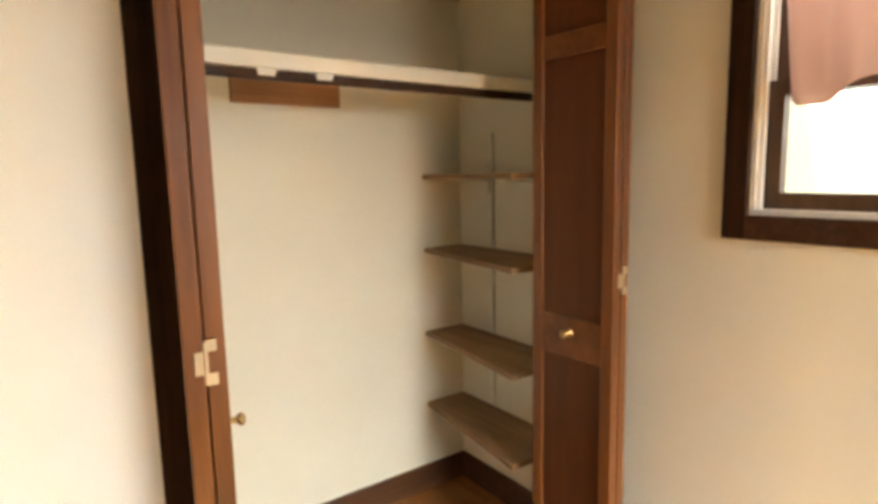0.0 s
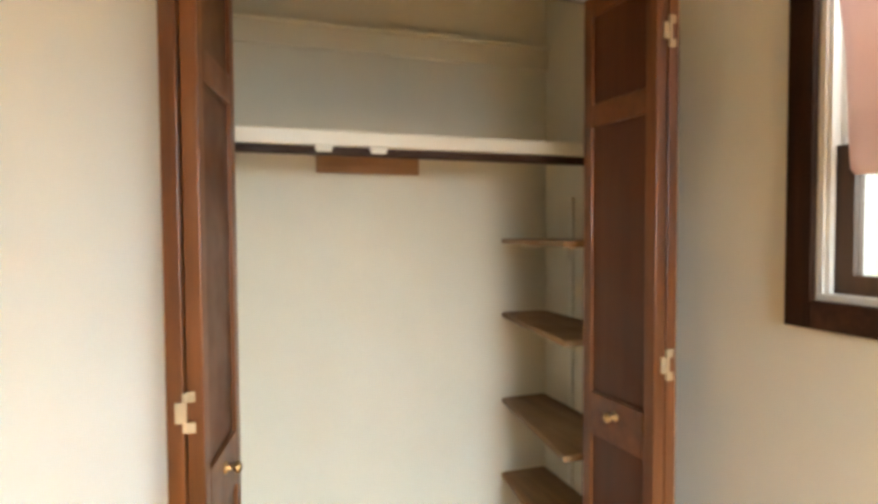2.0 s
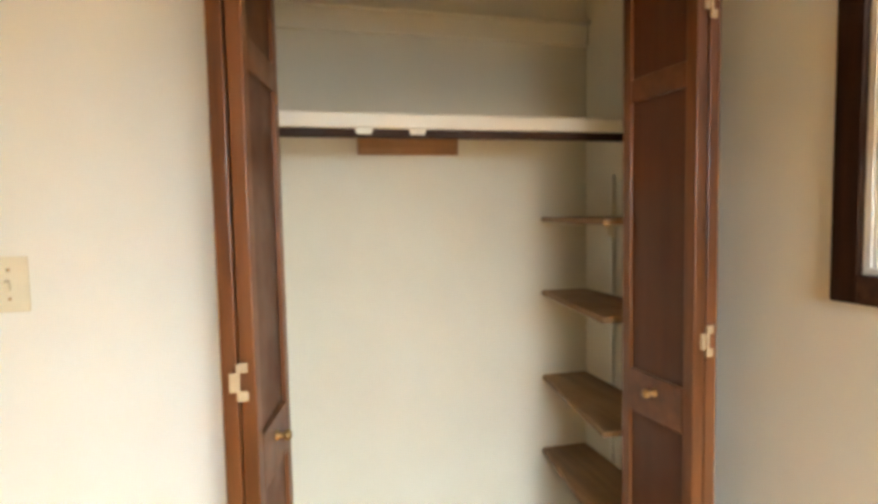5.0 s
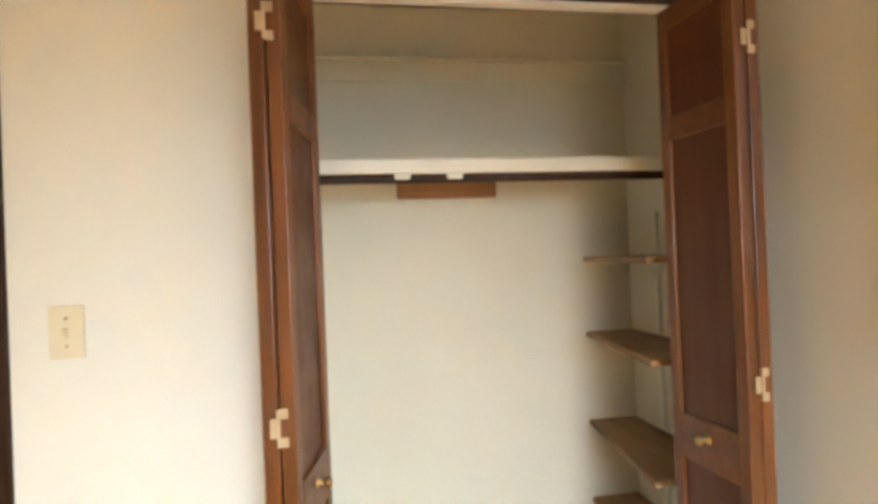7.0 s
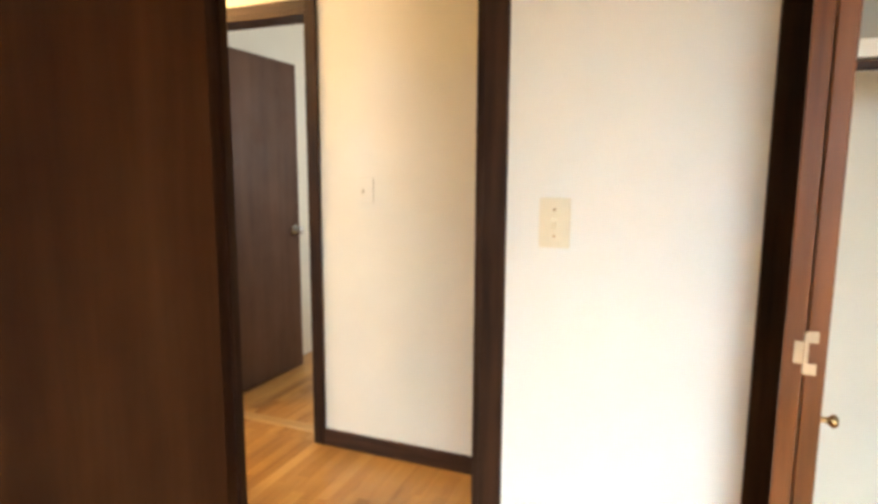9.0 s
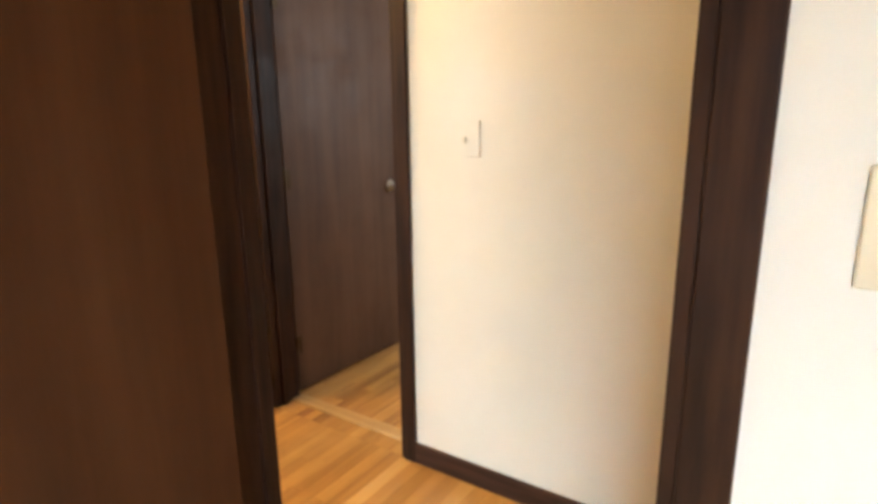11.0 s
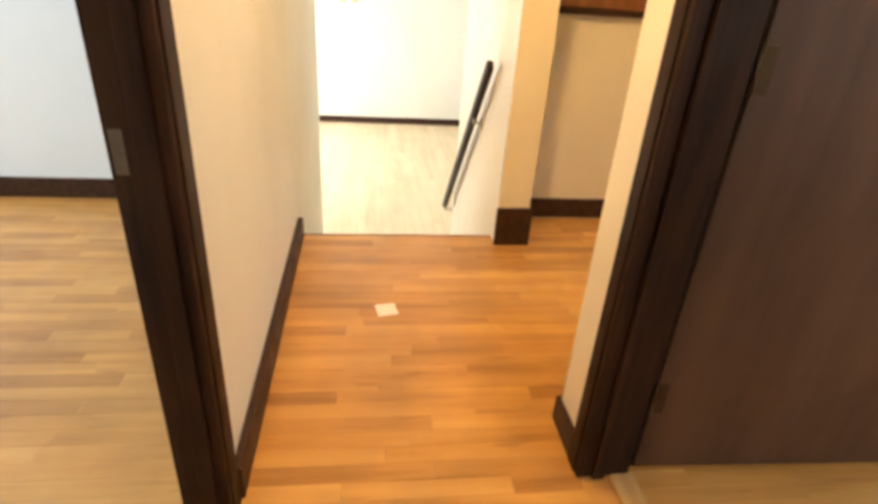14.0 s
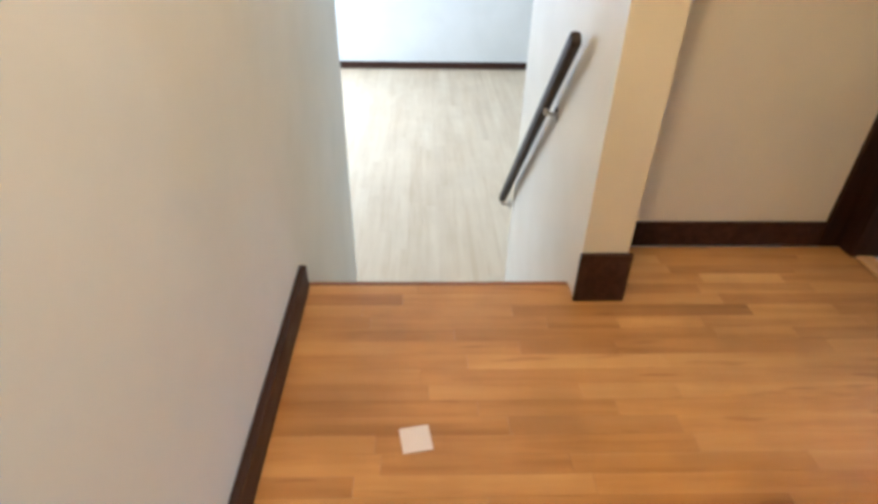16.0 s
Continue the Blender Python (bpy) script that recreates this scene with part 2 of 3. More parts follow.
# ---------------------------------------------------------------- plan
TOP = 2.44
WY0, WY1 = 0.0, 0.078            # wall between bedrooms and hall
CY0, CY1 = 0.958, 1.075         # wall on the other side of the hall
A0, A1 = -0.672, 0.172           # bedroom doorway
B0, B1 = -1.635, -0.870           # second bedroom doorway
C0, C1 = -1.729, -0.960           # doorway across the hall
K0, K1 = 0.812, 1.872           # closet opening
HEAD, KHEAD = 2.05, 2.0
NOSE = -3.170                    # edge of the stairs
LOW = -1.26                     # lower floor
XR = 2.0                        # window wall
KR = 2.06                       # closet side wall
BACK = 0.73                     # closet back wall
FAR = -3.40                     # alcove end wall

structure("wall_closet_side", boxes(
    (-4.46, B0, WY0, WY1, LOW, TOP), (B0, B1, WY0, WY1, HEAD, TOP), (B1, A0, WY0, WY1, 0, TOP), (A0, A1, WY0, WY1, HEAD, TOP),
    (A1, K0, WY0, WY1, 0, TOP), (K0, K1, WY0, WY1, KHEAD, TOP), (K1, XR, WY0, WY1, 0, TOP)), M_WALL, "off-white painted wall with doorways and closet opening", "wall")
structure("wall_hall_side", boxes((-1.92, C0, CY0, CY1, 0, TOP), (C0, C1, CY0, CY1, HEAD, TOP), (C1, 0.70, CY0, CY1, 0, TOP)), M_HALL, "cream painted hall wall with an open doorway", "wall")
structure("wall_hall_end", boxes((0.62, 0.70, WY1, CY0, 0, TOP)), M_HALL, "plain cream wall closing the hall", "wall")
structure("wall_alcove_side", boxes((-1.92, -1.84, CY1, 3.2, 0, TOP)), M_HALL, "cream painted wall between alcove and room", "wall")
structure("wall_alcove_far", boxes((FAR - 0.1, FAR, 1.140, 2.11, 0, TOP)), M_HALL, "cream painted wall at the end of the alcove", "wall")
structure("wall_stair", boxes((-4.37, -3.072, 0.992, 1.140, LOW, TOP)), M_HALL, "cream painted stair wall ending in a narrow pillar face", "wall")
structure("wall_bathroom", boxes((FAR - 0.1, -3.33, 2.11, 2.21, 0, TOP), (-3.33, -2.55, 2.11, 2.21, HEAD, TOP), (-2.55, -1.92, 2.11, 2.21, 0, TOP)), M_HALL, "cream wall with a doorway at the alcove", "wall")
structure("wall_bathroom_outer", boxes((-4.0, -3.9, 2.11, 3.6, 0, TOP), (-4.0, -1.92, 3.6, 3.7, 0, TOP), (-3.9, FAR - 0.1, 2.11, 2.21, 0, TOP)), M_BLUE, "pale blue painted wall", "wall")
structure("wall_far_room", boxes((-1.83, -0.1, 3.2, 3.3, 0, TOP), (-0.2, -0.1, CY1, 3.2, 0, TOP)), M_WALL, "plain white wall", "wall")
structure("wall_closet_back", boxes((0.62, KR + 0.1, BACK, BACK + 0.1, 0, TOP), (KR, KR + 0.1, WY1, BACK, 0, TOP)), M_CLOSET, "cream painted closet back wall", "wall")
structure("wall_partition", boxes((-0.815, -0.735, -3.3, WY0, 0, TOP)), M_WALL, "plain white partition between the bedrooms", "wall")
# window wall of the bedroom, opening y -1.45..-0.47, z 1.205..2.06
WA, WB, WZ0, WZ1 = -1.45, -0.475, 1.205, 2.06
structure("wall_window", boxes((XR, XR + 0.12, -3.4, WA, 0, TOP), (XR, XR + 0.16, WB, WY1, 0, TOP), (XR, XR + 0.12, WA, WB, 0, WZ0), (XR, XR + 0.12, WA, WB, WZ1, TOP)), M_WALL, "off-white painted wall with a dark-framed window", "wall")
structure("wall_bedroom_back", boxes((-3.82, 0.8, -3.4, -3.3, 0, TOP), (1.92, XR, -3.4, -3.3, 0, TOP), (0.8, 1.92, -3.4, -3.3, 0, 1.1), (0.8, 1.92, -3.4, -3.3, 2.2, TOP)), M_WALL, "plain white wall", "wall")
structure("wall_second_bedroom", boxes((-3.67, -3.57, -3.3, WY0, 0, TOP)), M_BLUE, "pale blue-white painted wall", "wall")
structure("wall_lower_back", boxes((-9.88, -9.78, -2.5, 3.6, LOW, TOP)), M_WALL, "white painted wall of the lower room", "wall")
structure("wall_lower_side", boxes((-9.78, -3.82, -2.6, -2.5, LOW, 2.44), (-9.78, -4.0, 3.6, 3.7, LOW, 2.44), (-3.92, -3.82, -2.5, 0.0, LOW, 0), (-4.37, -4.27, 1.140, 3.6, LOW, TOP)), M_WALL, "white painted wall of the lower room", "wall")
structure("ceiling", boxes((-9.88, XR + 0.3, -3.4, 3.7, TOP, TOP + 0.1)), M_CEIL, "plain off-white painted ceiling", "ceiling")

# floors
structure("floor_bedroom", boxes((-0.76, XR, -3.4, WY0, -0.2, -0.012)), M_SUB, "oak strip floor of the bedroom", "floor")
floor_second = structure("floor_second_bedroom", boxes((-3.82, -0.76, -3.4, WY0, -0.2, -0.012)), M_SUB, "light oak strip floor of the second bedroom", "floor")
floor_hall = structure("floor_hall", boxes((NOSE + 0.03, 0.62, WY0, CY1, -0.2, -0.012), (FAR, NOSE + 0.03, 1.02, 2.13, -0.2, -0.012), (NOSE + 0.03, -1.9, CY1, 2.13, -0.2, -0.012)), M_SUB, "golden oak strip floor of hall and alcove", "floor")
floor_closet = structure("floor_closet", boxes((0.62, KR, WY0, BACK, -0.2, -0.012)), M_SUB, "brown oak strip floor inside the closet", "floor")
structure("floor_far_room", boxes((-1.83, -0.1, CY1, 3.3, -0.2, -0.012)), M_SUB, "oak strip floor of the far room", "floor")
structure("floor_bathroom", boxes((-4.0, -1.92, 2.13, 3.7, -0.2, -0.006)), M_TILE, "blue-grey tiled floor", "floor")
structure("floor_lower", boxes((-9.88, -3.2, -2.6, 3.7, LOW - 0.2, LOW - 0.012)), M_SUB, "pale wooden floor of the lower room", "floor")

# stairs
structure("stair_nosing", boxes((NOSE, NOSE + 0.03, WY1, 0.992, -0.032, 0.0005), bevel=0.006), M_OAK_BROWN, "rounded oak nosing at the head of the stairs", "nosing")
stairs = thing("staircase", (NOSE, 0.55, LOW), "oak staircase leading down to the pale lower floor", "stairs", "", "structure")
for i in range(1, 7):
    x1 = NOSE - (i - 1) * 0.19
    z = -0.18 * i
    part("tread", boxes((x1 - 0.19 - 0.025, x1, WY1 + 0.004, 0.989, z - 0.03, z), bevel=0.006), M_THRESH, stairs)
for i in range(0, 7):
    x1 = NOSE - i * 0.19
    part("riser", boxes((x1 - 0.018, x1, WY1 + 0.004, 0.989, -0.18 * (i + 1), -0.18 * i - 0.032)), M_THRESH, stairs)


# ---------------------------------------------------------------- trim
def casing_around(name, x0, x1, head, y, out, label, w=0.058, t=0.016, foot=0.0):
    """Flat casing round an opening in a wall along x, standing out of the face at y."""
    ya, yb = (y - t, y) if out < 0 else (y, y + t)
    e = thing(name, (x0, y, 0), label, "door trim", "", "structure")
    part("side_casing", boxes((x0 - w, x0, ya, yb, foot, head + w), bevel=0.003), M_TRIM, e)
    part("side_casing", boxes((x1, x1 + w, ya, yb, foot, head + w), bevel=0.003), M_TRIM, e)
    part("head_casing", boxes((x0, x1, ya, yb, head, head + w), bevel=0.003), M_TRIM_H, e)
    return e


def jamb_in(name, x0, x1, head, y0, y1, label, t=0.018, stop=None):
    e = thing(name, (x0, y0, 0), label, "door frame", "", "structure")
    j = [part("side_jamb", boxes((x0, x0 + t, y0 - 0.012, y1 + 0.012, 0, head), bevel=0.002), M_TRIM, e),
         part("side_jamb", boxes((x1 - t, x1, y0 - 0.012, y1 + 0.012, 0, head), bevel=0.002), M_TRIM, e),
         part("head_jamb", boxes((x0 + t, x1 - t, y0 - 0.012, y1 + 0.012, head - t, head), bevel=0.002), M_TRIM_H, e)]
    if stop is not None:
        part("door_stop", boxes((x0 + t, x0 + t + 0.011, stop, stop + 0.034, 0, head - t), bevel=0.002), M_TRIM, e)
        part("door_stop", boxes((x1 - t - 0.011, x1 - t, stop, stop + 0.034, 0, head - t), bevel=0.002), M_TRIM, e)
    return e


casing_around("door_trim_bedroom", A0, A1, HEAD, WY0, -1, "dark walnut casing round the bedroom doorway")
casing_around("door_trim_bedroom_hall", A0, A1, HEAD, WY1, 1, "dark walnut casing of the bedroom doorway on the hall side", t=0.022)
jamb_in("door_frame_bedroom", A0, A1, HEAD, WY0, WY1, "dark walnut frame of the bedroom doorway", stop=0.045)
casing_around("door_trim_second_bedroom", B0, B1, HEAD, WY1, 1, "dark walnut casing round the second bedroom doorway")
fb = jamb_in("door_frame_second_bedroom", B0, B1, HEAD, WY0, WY1, "dark walnut frame with a worn metal strike plate", stop=0.034)
part("strike_plate", boxes((B0 + 0.018, B0 + 0.0205, -0.004, 0.018, 0.860, 0.935), bevel=0.001), M_OLD, fb, "worn metal strike plate")
casing_around("door_trim_far_room", C0, C1, HEAD, CY0, -1, "dark walnut casing round the doorway across the hall", w=0.048)
jamb_in("door_frame_far_room", C0, C1, HEAD, CY0, CY1, "dark walnut frame of the doorway across the hall", stop=0.985)
casing_around("door_trim_bathroom", -3.33, -2.55, HEAD, 2.11, -1, "dark walnut casing round the bathroom doorway", w=0.07)
jamb_in("door_frame_bathroom", -3.33, -2.55, HEAD, 2.11, 2.21, "dark walnut frame of the bathroom doorway")
structure("corner_trim", boxes((FAR, FAR + 0.018, 2.014, 2.092, 0, HEAD + 0.07), bevel=0.003), M_TRIM, "dark walnut corner board beside the bathroom doorway", "trim")
casing_around("closet_trim", K0, K1, KHEAD, WY0, -1, "dark walnut casing round the closet opening", w=0.05)
jamb_in("closet_frame", K0, K1, KHEAD, WY0, WY1, "dark walnut lining of the closet opening", t=0.014)


def baseboard(x0, x1, y0, y1, h=0.10, label="dark walnut baseboard along the wall", mat=None):
    return structure("baseboard", boxes((x0, x1, y0, y1, 0, h), bevel=0.004), mat or M_TRIM_H, label, "baseboard")


T = 0.014
baseboard(C1 + 0.048, 0.62, CY0 - T, CY0, 0.085)
baseboard(-1.92 - T, C0 - 0.048, CY0 - T, CY0, 0.085)
baseboard(-1.92 - T, -1.92, CY0, 2.092, 0.085)
baseboard(-3.13, B0 - 0.058, WY1, WY1 + 0.024, 0.10)
baseboard(A1 + 0.058, K0 - 0.05, -T, 0.0, 0.10)
baseboard(B1 + 0.058, A0 - 0.058, WY1, WY1 + T, 0.085)
baseboard(FAR, FAR + T, 1.140 + T, 2.014, 0.105)
baseboard(-3.072, -3.055, 0.986, 1.140 + T, 0.188, "dark walnut base block round the pillar foot")
baseboard(FAR + T, -3.072, 1.140, 1.140 + T, 0.105)
baseboard(0.70, KR, BACK - T, BACK, 0.11, "brown baseboard along the closet back", M_CBASE)
baseboard(KR - T, KR, WY1, BACK - T, 0.11, "brown baseboard along the closet side", M_CBASE)
baseboard(-3.57, -3.57 + T, -3.3, WY0, 0.10, "dark walnut baseboard in the second bedroom")
baseboard(XR - T, XR, -3.3, WY0, 0.10)
structure("baseboard_lower", boxes((-9.78, -9.762, -2.5, 3.6, LOW, LOW + 0.10), bevel=0.004), M_TRIM_H, "dark walnut baseboard in the lower room", "baseboard")

for x0, x1, y, lab in ((B0 + 0.018, B1 - 0.018, -0.010, "second bedroom"), (C0 + 0.018, C1 - 0.018, 1.068, "room across the hall"), (-3.31, -2.57, 2.145, "bathroom")):
    structure("threshold", boxes((x0, x1, y - 0.03, y + 0.035, -0.004, 0.010), bevel=0.004), M_THRESH, "pale wooden threshold strip of the " + lab, "threshold")


# ---------------------------------------------------------------- doors
def knob_bm(at, toward, r=0.027, reach=0.062):
    """A turned door knob with its rosette, standing out along toward."""
    k = lathe([(0.03, 0.0), (0.032, 0.003), (0.029, 0.008), (0.012, 0.012), (0.010, reach - 0.035), (0.018, reach - 0.028), (r, reach - 0.014), (r * 0.96, reach - 0.005), (r * 0.6, reach)])
    m = Vector(toward).to_track_quat("Z", "Y").to_matrix().to_4x4()
    return moved(k, Matrix.Translation(at) @ m)


def slab_door(name, hinge, angle, width, height, label, hinges_side, veneer, t=0.035):
    """A flush door; angle: the way from the hinge to the free edge, degrees from x."""
    d = thing(name, (*hinge, 0), label, "door")
    m = pose(hinge[0], hinge[1], 0, 0, 0, angle)
    slab = part("slab", moved(boxes((0, width, -t / 2, t / 2, 0.012, height), bevel=0.002), m), veneer, d)
    for side in (-1, 1):
        part("knob", moved(knob_bm((width - 0.055, side * t / 2, 0.955), (0, side, 0)), m), M_STEEL, slab, "round metal knob")
    for z in (0.25, 1.05, 1.82):
        leaf = boxes((-0.004, 0.03, hinges_side * t / 2 - 0.002, hinges_side * t / 2 + 0.002, z - 0.045, z + 0.045))
        pin = moved(lathe([(0.006, -0.05), (0.006, 0.05)], 10), pose(-0.006, hinges_side * (t / 2 + 0.004), z))
        part("hinge", moved(joined(leaf, pin), m), M_BRONZE, slab, "dark bronze butt hinge")
    return d


slab_door("bedroom_door", (A0 + 0.036, -0.032), -94.0, 0.772, 2.02, "open flush door with dark brown wood veneer", -1, M_DOOR)
slab_door("far_room_door", (-1.747, 1.112), 88.0, 0.78, 2.02, "open flush grey-brown veneered door across the hall", -1, M_DOOR_GREY)


# ---------------------------------------------------------------- bifold doors
def bifold_leaf(parent, m, L, H, knob_at=None):
    t, s = 0.03, 0.036
    z0 = 0.015
    leaf = part("leaf", moved(boxes((0.0, s, -t / 2, t / 2, z0, H), (L - s, L, -t / 2, t / 2, z0, H), bevel=0.003), m), M_BIFOLD, parent)
    rails = ((z0, 0.11), (0.80, 0.915), (1.62, 1.68), (H - 0.055, H))
    for a, b in rails:
        part("rail", moved(boxes((s, L - s, -t / 2, t / 2, a, b), bevel=0.003), m), M_BIFOLD_H, leaf)
    for (a0, a), (b, b1) in zip(rails, rails[1:]):
        bm = bmesh.new()
        box(bm, s - 0.001, L - s + 0.001, -t / 2 + 0.009, t / 2 - 0.009, a - 0.001, b + 0.001)
        part("inset_panel", moved(bm, m), M_INSET, leaf)
    if knob_at is not None:
        x, side = knob_at
        k = lathe([(0.012, 0.0), (0.012, 0.003), (0.006, 0.006), (0.006, 0.016), (0.011, 0.020), (0.013, 0.026), (0.009, 0.031), (0.003, 0.033)], 16)
        q = Vector((0, side, 0)).to_track_quat("Z", "Y").to_matrix().to_4x4()
        part("knob", moved(moved(k, Matrix.Translation((x, side * t / 2, 0.875)) @ q), m), M_BRASS, leaf, "small brass knob")


def bifold(name, pivot, apex_pivot, apex_lead, track, H, hand, label):
    d = thing(name, (pivot[0], pivot[1], 0), label, "bifold door", "bifold closet doors")
    for a, b, k in ((pivot, apex_pivot, None), (track, apex_lead, 1)):
        v = Vector(b) - Vector(a)
        m = Matrix.Translation((a[0], a[1], 0)) @ Matrix.Rotation(math.atan2(v.y, v.x), 4, "Z")
        bifold_leaf(d, m, v.length, H, None if k is None else (v.length * 0.5, hand))
    cx, cy = (apex_pivot[0] + apex_lead[0]) / 2, min(apex_pivot[1], apex_lead[1]) - 0.002
    for z in (1.035, 1.80, 0.22):
        bm = boxes((cx - 0.016, cx, cy - 0.004, cy, z - 0.018, z + 0.018), (cx, cx + 0.017, cy - 0.004, cy, z + 0.018, z + 0.036), (cx, cx + 0.017, cy - 0.004, cy, z - 0.036, z - 0.018),
                   (cx - 0.003, cx + 0.003, cy - 0.008, cy - 0.001, z - 0.034, z + 0.034))
        part("hinge", bm, M_CREAM, d, "cream painted butterfly hinge")
    return d


bifold("bifold_door", (K0 + 0.030, 0.04), (0.7855, -0.245), (0.8185, -0.245), (0.874, 0.03), 1.965, 1, "folded-open red-brown panelled bifold door")
bifold("bifold_door", (K1 - 0.030, 0.04), (1.842, -0.245), (1.809, -0.245), (1.796, 0.03), 1.965, -1, "folded-open red-brown panelled bifold door")

# ---------------------------------------------------------------- closet
track = thing("closet_track", (1.33, 0.03, KHEAD), "white metal sliding track under the closet head", "door track", "", "structure")
part("channel", boxes((K0 + 0.016, K1 - 0.016, 0.015, 0.045, KHEAD - 0.03, KHEAD - 0.0145), bevel=0.002), M_VINYL, track)

shelf = thing("closet_shelf", (1.35, 0.5, 1.55), "white painted closet shelf spanning wall to wall", "shelf")
part("board", boxes((0.702, KR - 0.002, 0.318, 0.555, 1.606, 1.626), bevel=0.002), M_WHITE, shelf)
part("front_edge", boxes((0.702, KR - 0.002, 0.300, 0.318, 1.590, 1.634), bevel=0.004), M_WHITE, shelf)
ledge = thing("upper_ledge", (1.35, 0.66, 1.95), "narrow white ledge high on the closet wall", "shelf")
part("board", boxes((0.702, KR - 0.002, 0.685, BACK - 0.002, 2.062, 2.076), bevel=0.003), M_CLOSET, ledge)
part("cleat", boxes((0.702, KR - 0.002, 0.708, BACK - 0.002, 1.985, 2.062), bevel=0.003), M_CLOSET, ledge)

rod = thing("closet_rod", (1.35, 0.33, 1.52), "dark wooden closet rod with two white brackets", "rod")
pole = part("pole", boxes((0.702, KR - 0.002, 0.304, 0.326, 1.563, 1.589), bevel=0.006), M_TRIM_H, rod)
for x in (1.118, 1.275):
    part("bracket", boxes((x - 0.022, x + 0.022, 0.296, 0.303, 1.572, 1.580), (x - 0.025, x + 0.025, 0.294, 0.303, 1.580, 1.589), bevel=0.001), M_WHITE, pole, "white bracket")
blk = thing("wooden_block", (1.32, 0.68, 1.58), "tan wooden block fixed to the closet back wall", "block")
part("board", boxes((1.146, 1.520, 0.708, BACK - 0.001, 1.556, 1.664), bevel=0.003), M_BLOCK, blk)

for z, lab in ((1.318, "top"), (1.031, "second"), (0.694, "third"), (0.397, "lowest")):
    s = thing("side_shelf", (1.92, 0.4, z), "rough brown wooden shelf on metal brackets, " + lab + " in the stack", "shelf", "closet side shelves")
    bm = boxes((1.836, KR - 0.022, 0.10, 0.698, z - 0.018, z))
    for v in bm.verts:
        if v.co.x < 1.9:
            v.co.x = 1.765 if v.co.y < 0.3 else 1.850
    bmesh.ops.bevel(bm, geom=bm.edges[:], offset=0.003, segments=2, affect="EDGES")
    board = part("board", bm, M_SHELF, s)
    for y in (0.22, 0.52):
        part("bracket", boxes((1.85, KR - 0.016, y - 0.004, y + 0.004, z - 0.030, z - 0.0185), (KR - 0.03, KR - 0.016, y - 0.004, y + 0.004, z - 0.07, z - 0.0185)), M_WHITE, board, "cream painted shelf bracket")
for y in (0.22, 0.52):
    st = thing("shelf_standard", (KR - 0.008, y, 0.3), "cream painted metal shelf standard on the closet wall", "shelf standard", "shelf standards")
    part("rail", boxes((KR - 0.016, KR - 0.001, y - 0.010, y + 0.010, 0.30, 1.47), bevel=0.002), M_WHITE, st)

# ---------------------------------------------------------------- switch, thermostat
def switch(at, face, label, w=0.071, h=0.115):
    """A toggle switch plate on a wall face; face: -1 looks to -y."""
    x, y, z = at
    s = thing("light_switch", at, label, "light switch")
    ya, yb = (y - 0.006, y) if face < 0 else (y, y + 0.006)
    plate = part("plate", boxes((x - w / 2, x + w / 2, ya, yb, z - h / 2, z + h / 2), bevel=0.0025), M_IVORY, s)
    part("toggle", moved(boxes((-0.005, 0.005, -0.016, 0.0, -0.012, 0.012), bevel=0.002), pose(x, ya, z, 18)), M_IVORY, plate)
    part("collar", boxes((x - 0.009, x + 0.009, ya - 0.001, ya + 0.001, z - 0.017, z + 0.017)), M_IVORY, plate)
    for dz in (-0.03, 0.03):
        part("screw", moved(lathe([(0.0035, 0), (0.003, 0.0015)], 10), pose(x, ya, z + dz, 90)), M_BRASS, plate)
    return s


switch((0.343, -0.0005, 1.213), -1, "ivory toggle light switch plate on the white wall")
thermo = thing("thermostat", (-0.67, CY0, 1.25), "narrow white wall control on the hall wall", "thermostat")
control = part("plate", boxes((-0.705, -0.635, CY0 - 0.006, CY0 - 0.0003, 1.19, 1.305), bevel=0.002), M_HALL, thermo)
part("lever", boxes((-0.694, -0.682, CY0 - 0.016, CY0 - 0.006, 1.235, 1.255), bevel=0.002), M_IVORY, control)

# ---------------------------------------------------------------- window
win = thing("window_bedroom", (XR, -0.95, WZ0), "dark-framed double-hung bedroom window with white liners", "window", "", "structure")
cw = 0.058
for y0, y1 in ((WB, WB + cw), (WA - cw, WA)):
    part("side_casing", boxes((XR - 0.018, XR, y0, y1, WZ0 - cw, WZ1 + cw), bevel=0.003), M_TRIM, win)
part("bottom_casing", boxes((XR - 0.018, XR, WA, WB, WZ0 - cw, WZ0), bevel=0.003), M_TRIM_H, win)
part("head_casing", boxes((XR - 0.018, XR, WA, WB, WZ1, WZ1 + cw), bevel=0.003), M_TRIM_H, win)
part("window_sill", boxes((XR - 0.002, XR + 0.118, WA, WB, WZ0, WZ0 + 0.014), bevel=0.002), M_VINYL, win, "white inner sill")
for y0, y1, x0, x1 in ((WB - 0.012, WB, 0.0, 0.12), (WB - 0.022, WB - 0.012, 0.006, 0.020), (WB - 0.022, WB - 0.012, 0.045, 0.055), (WA, WA + 0.012, 0.0, 0.12), (WA + 0.012, WA + 0.022, 0.006, 0.020)):
    part("side_liner", boxes((XR + x0, XR + x1, y0, y1, WZ0 + 0.014, WZ1), bevel=0.001), M_VINYL, win)
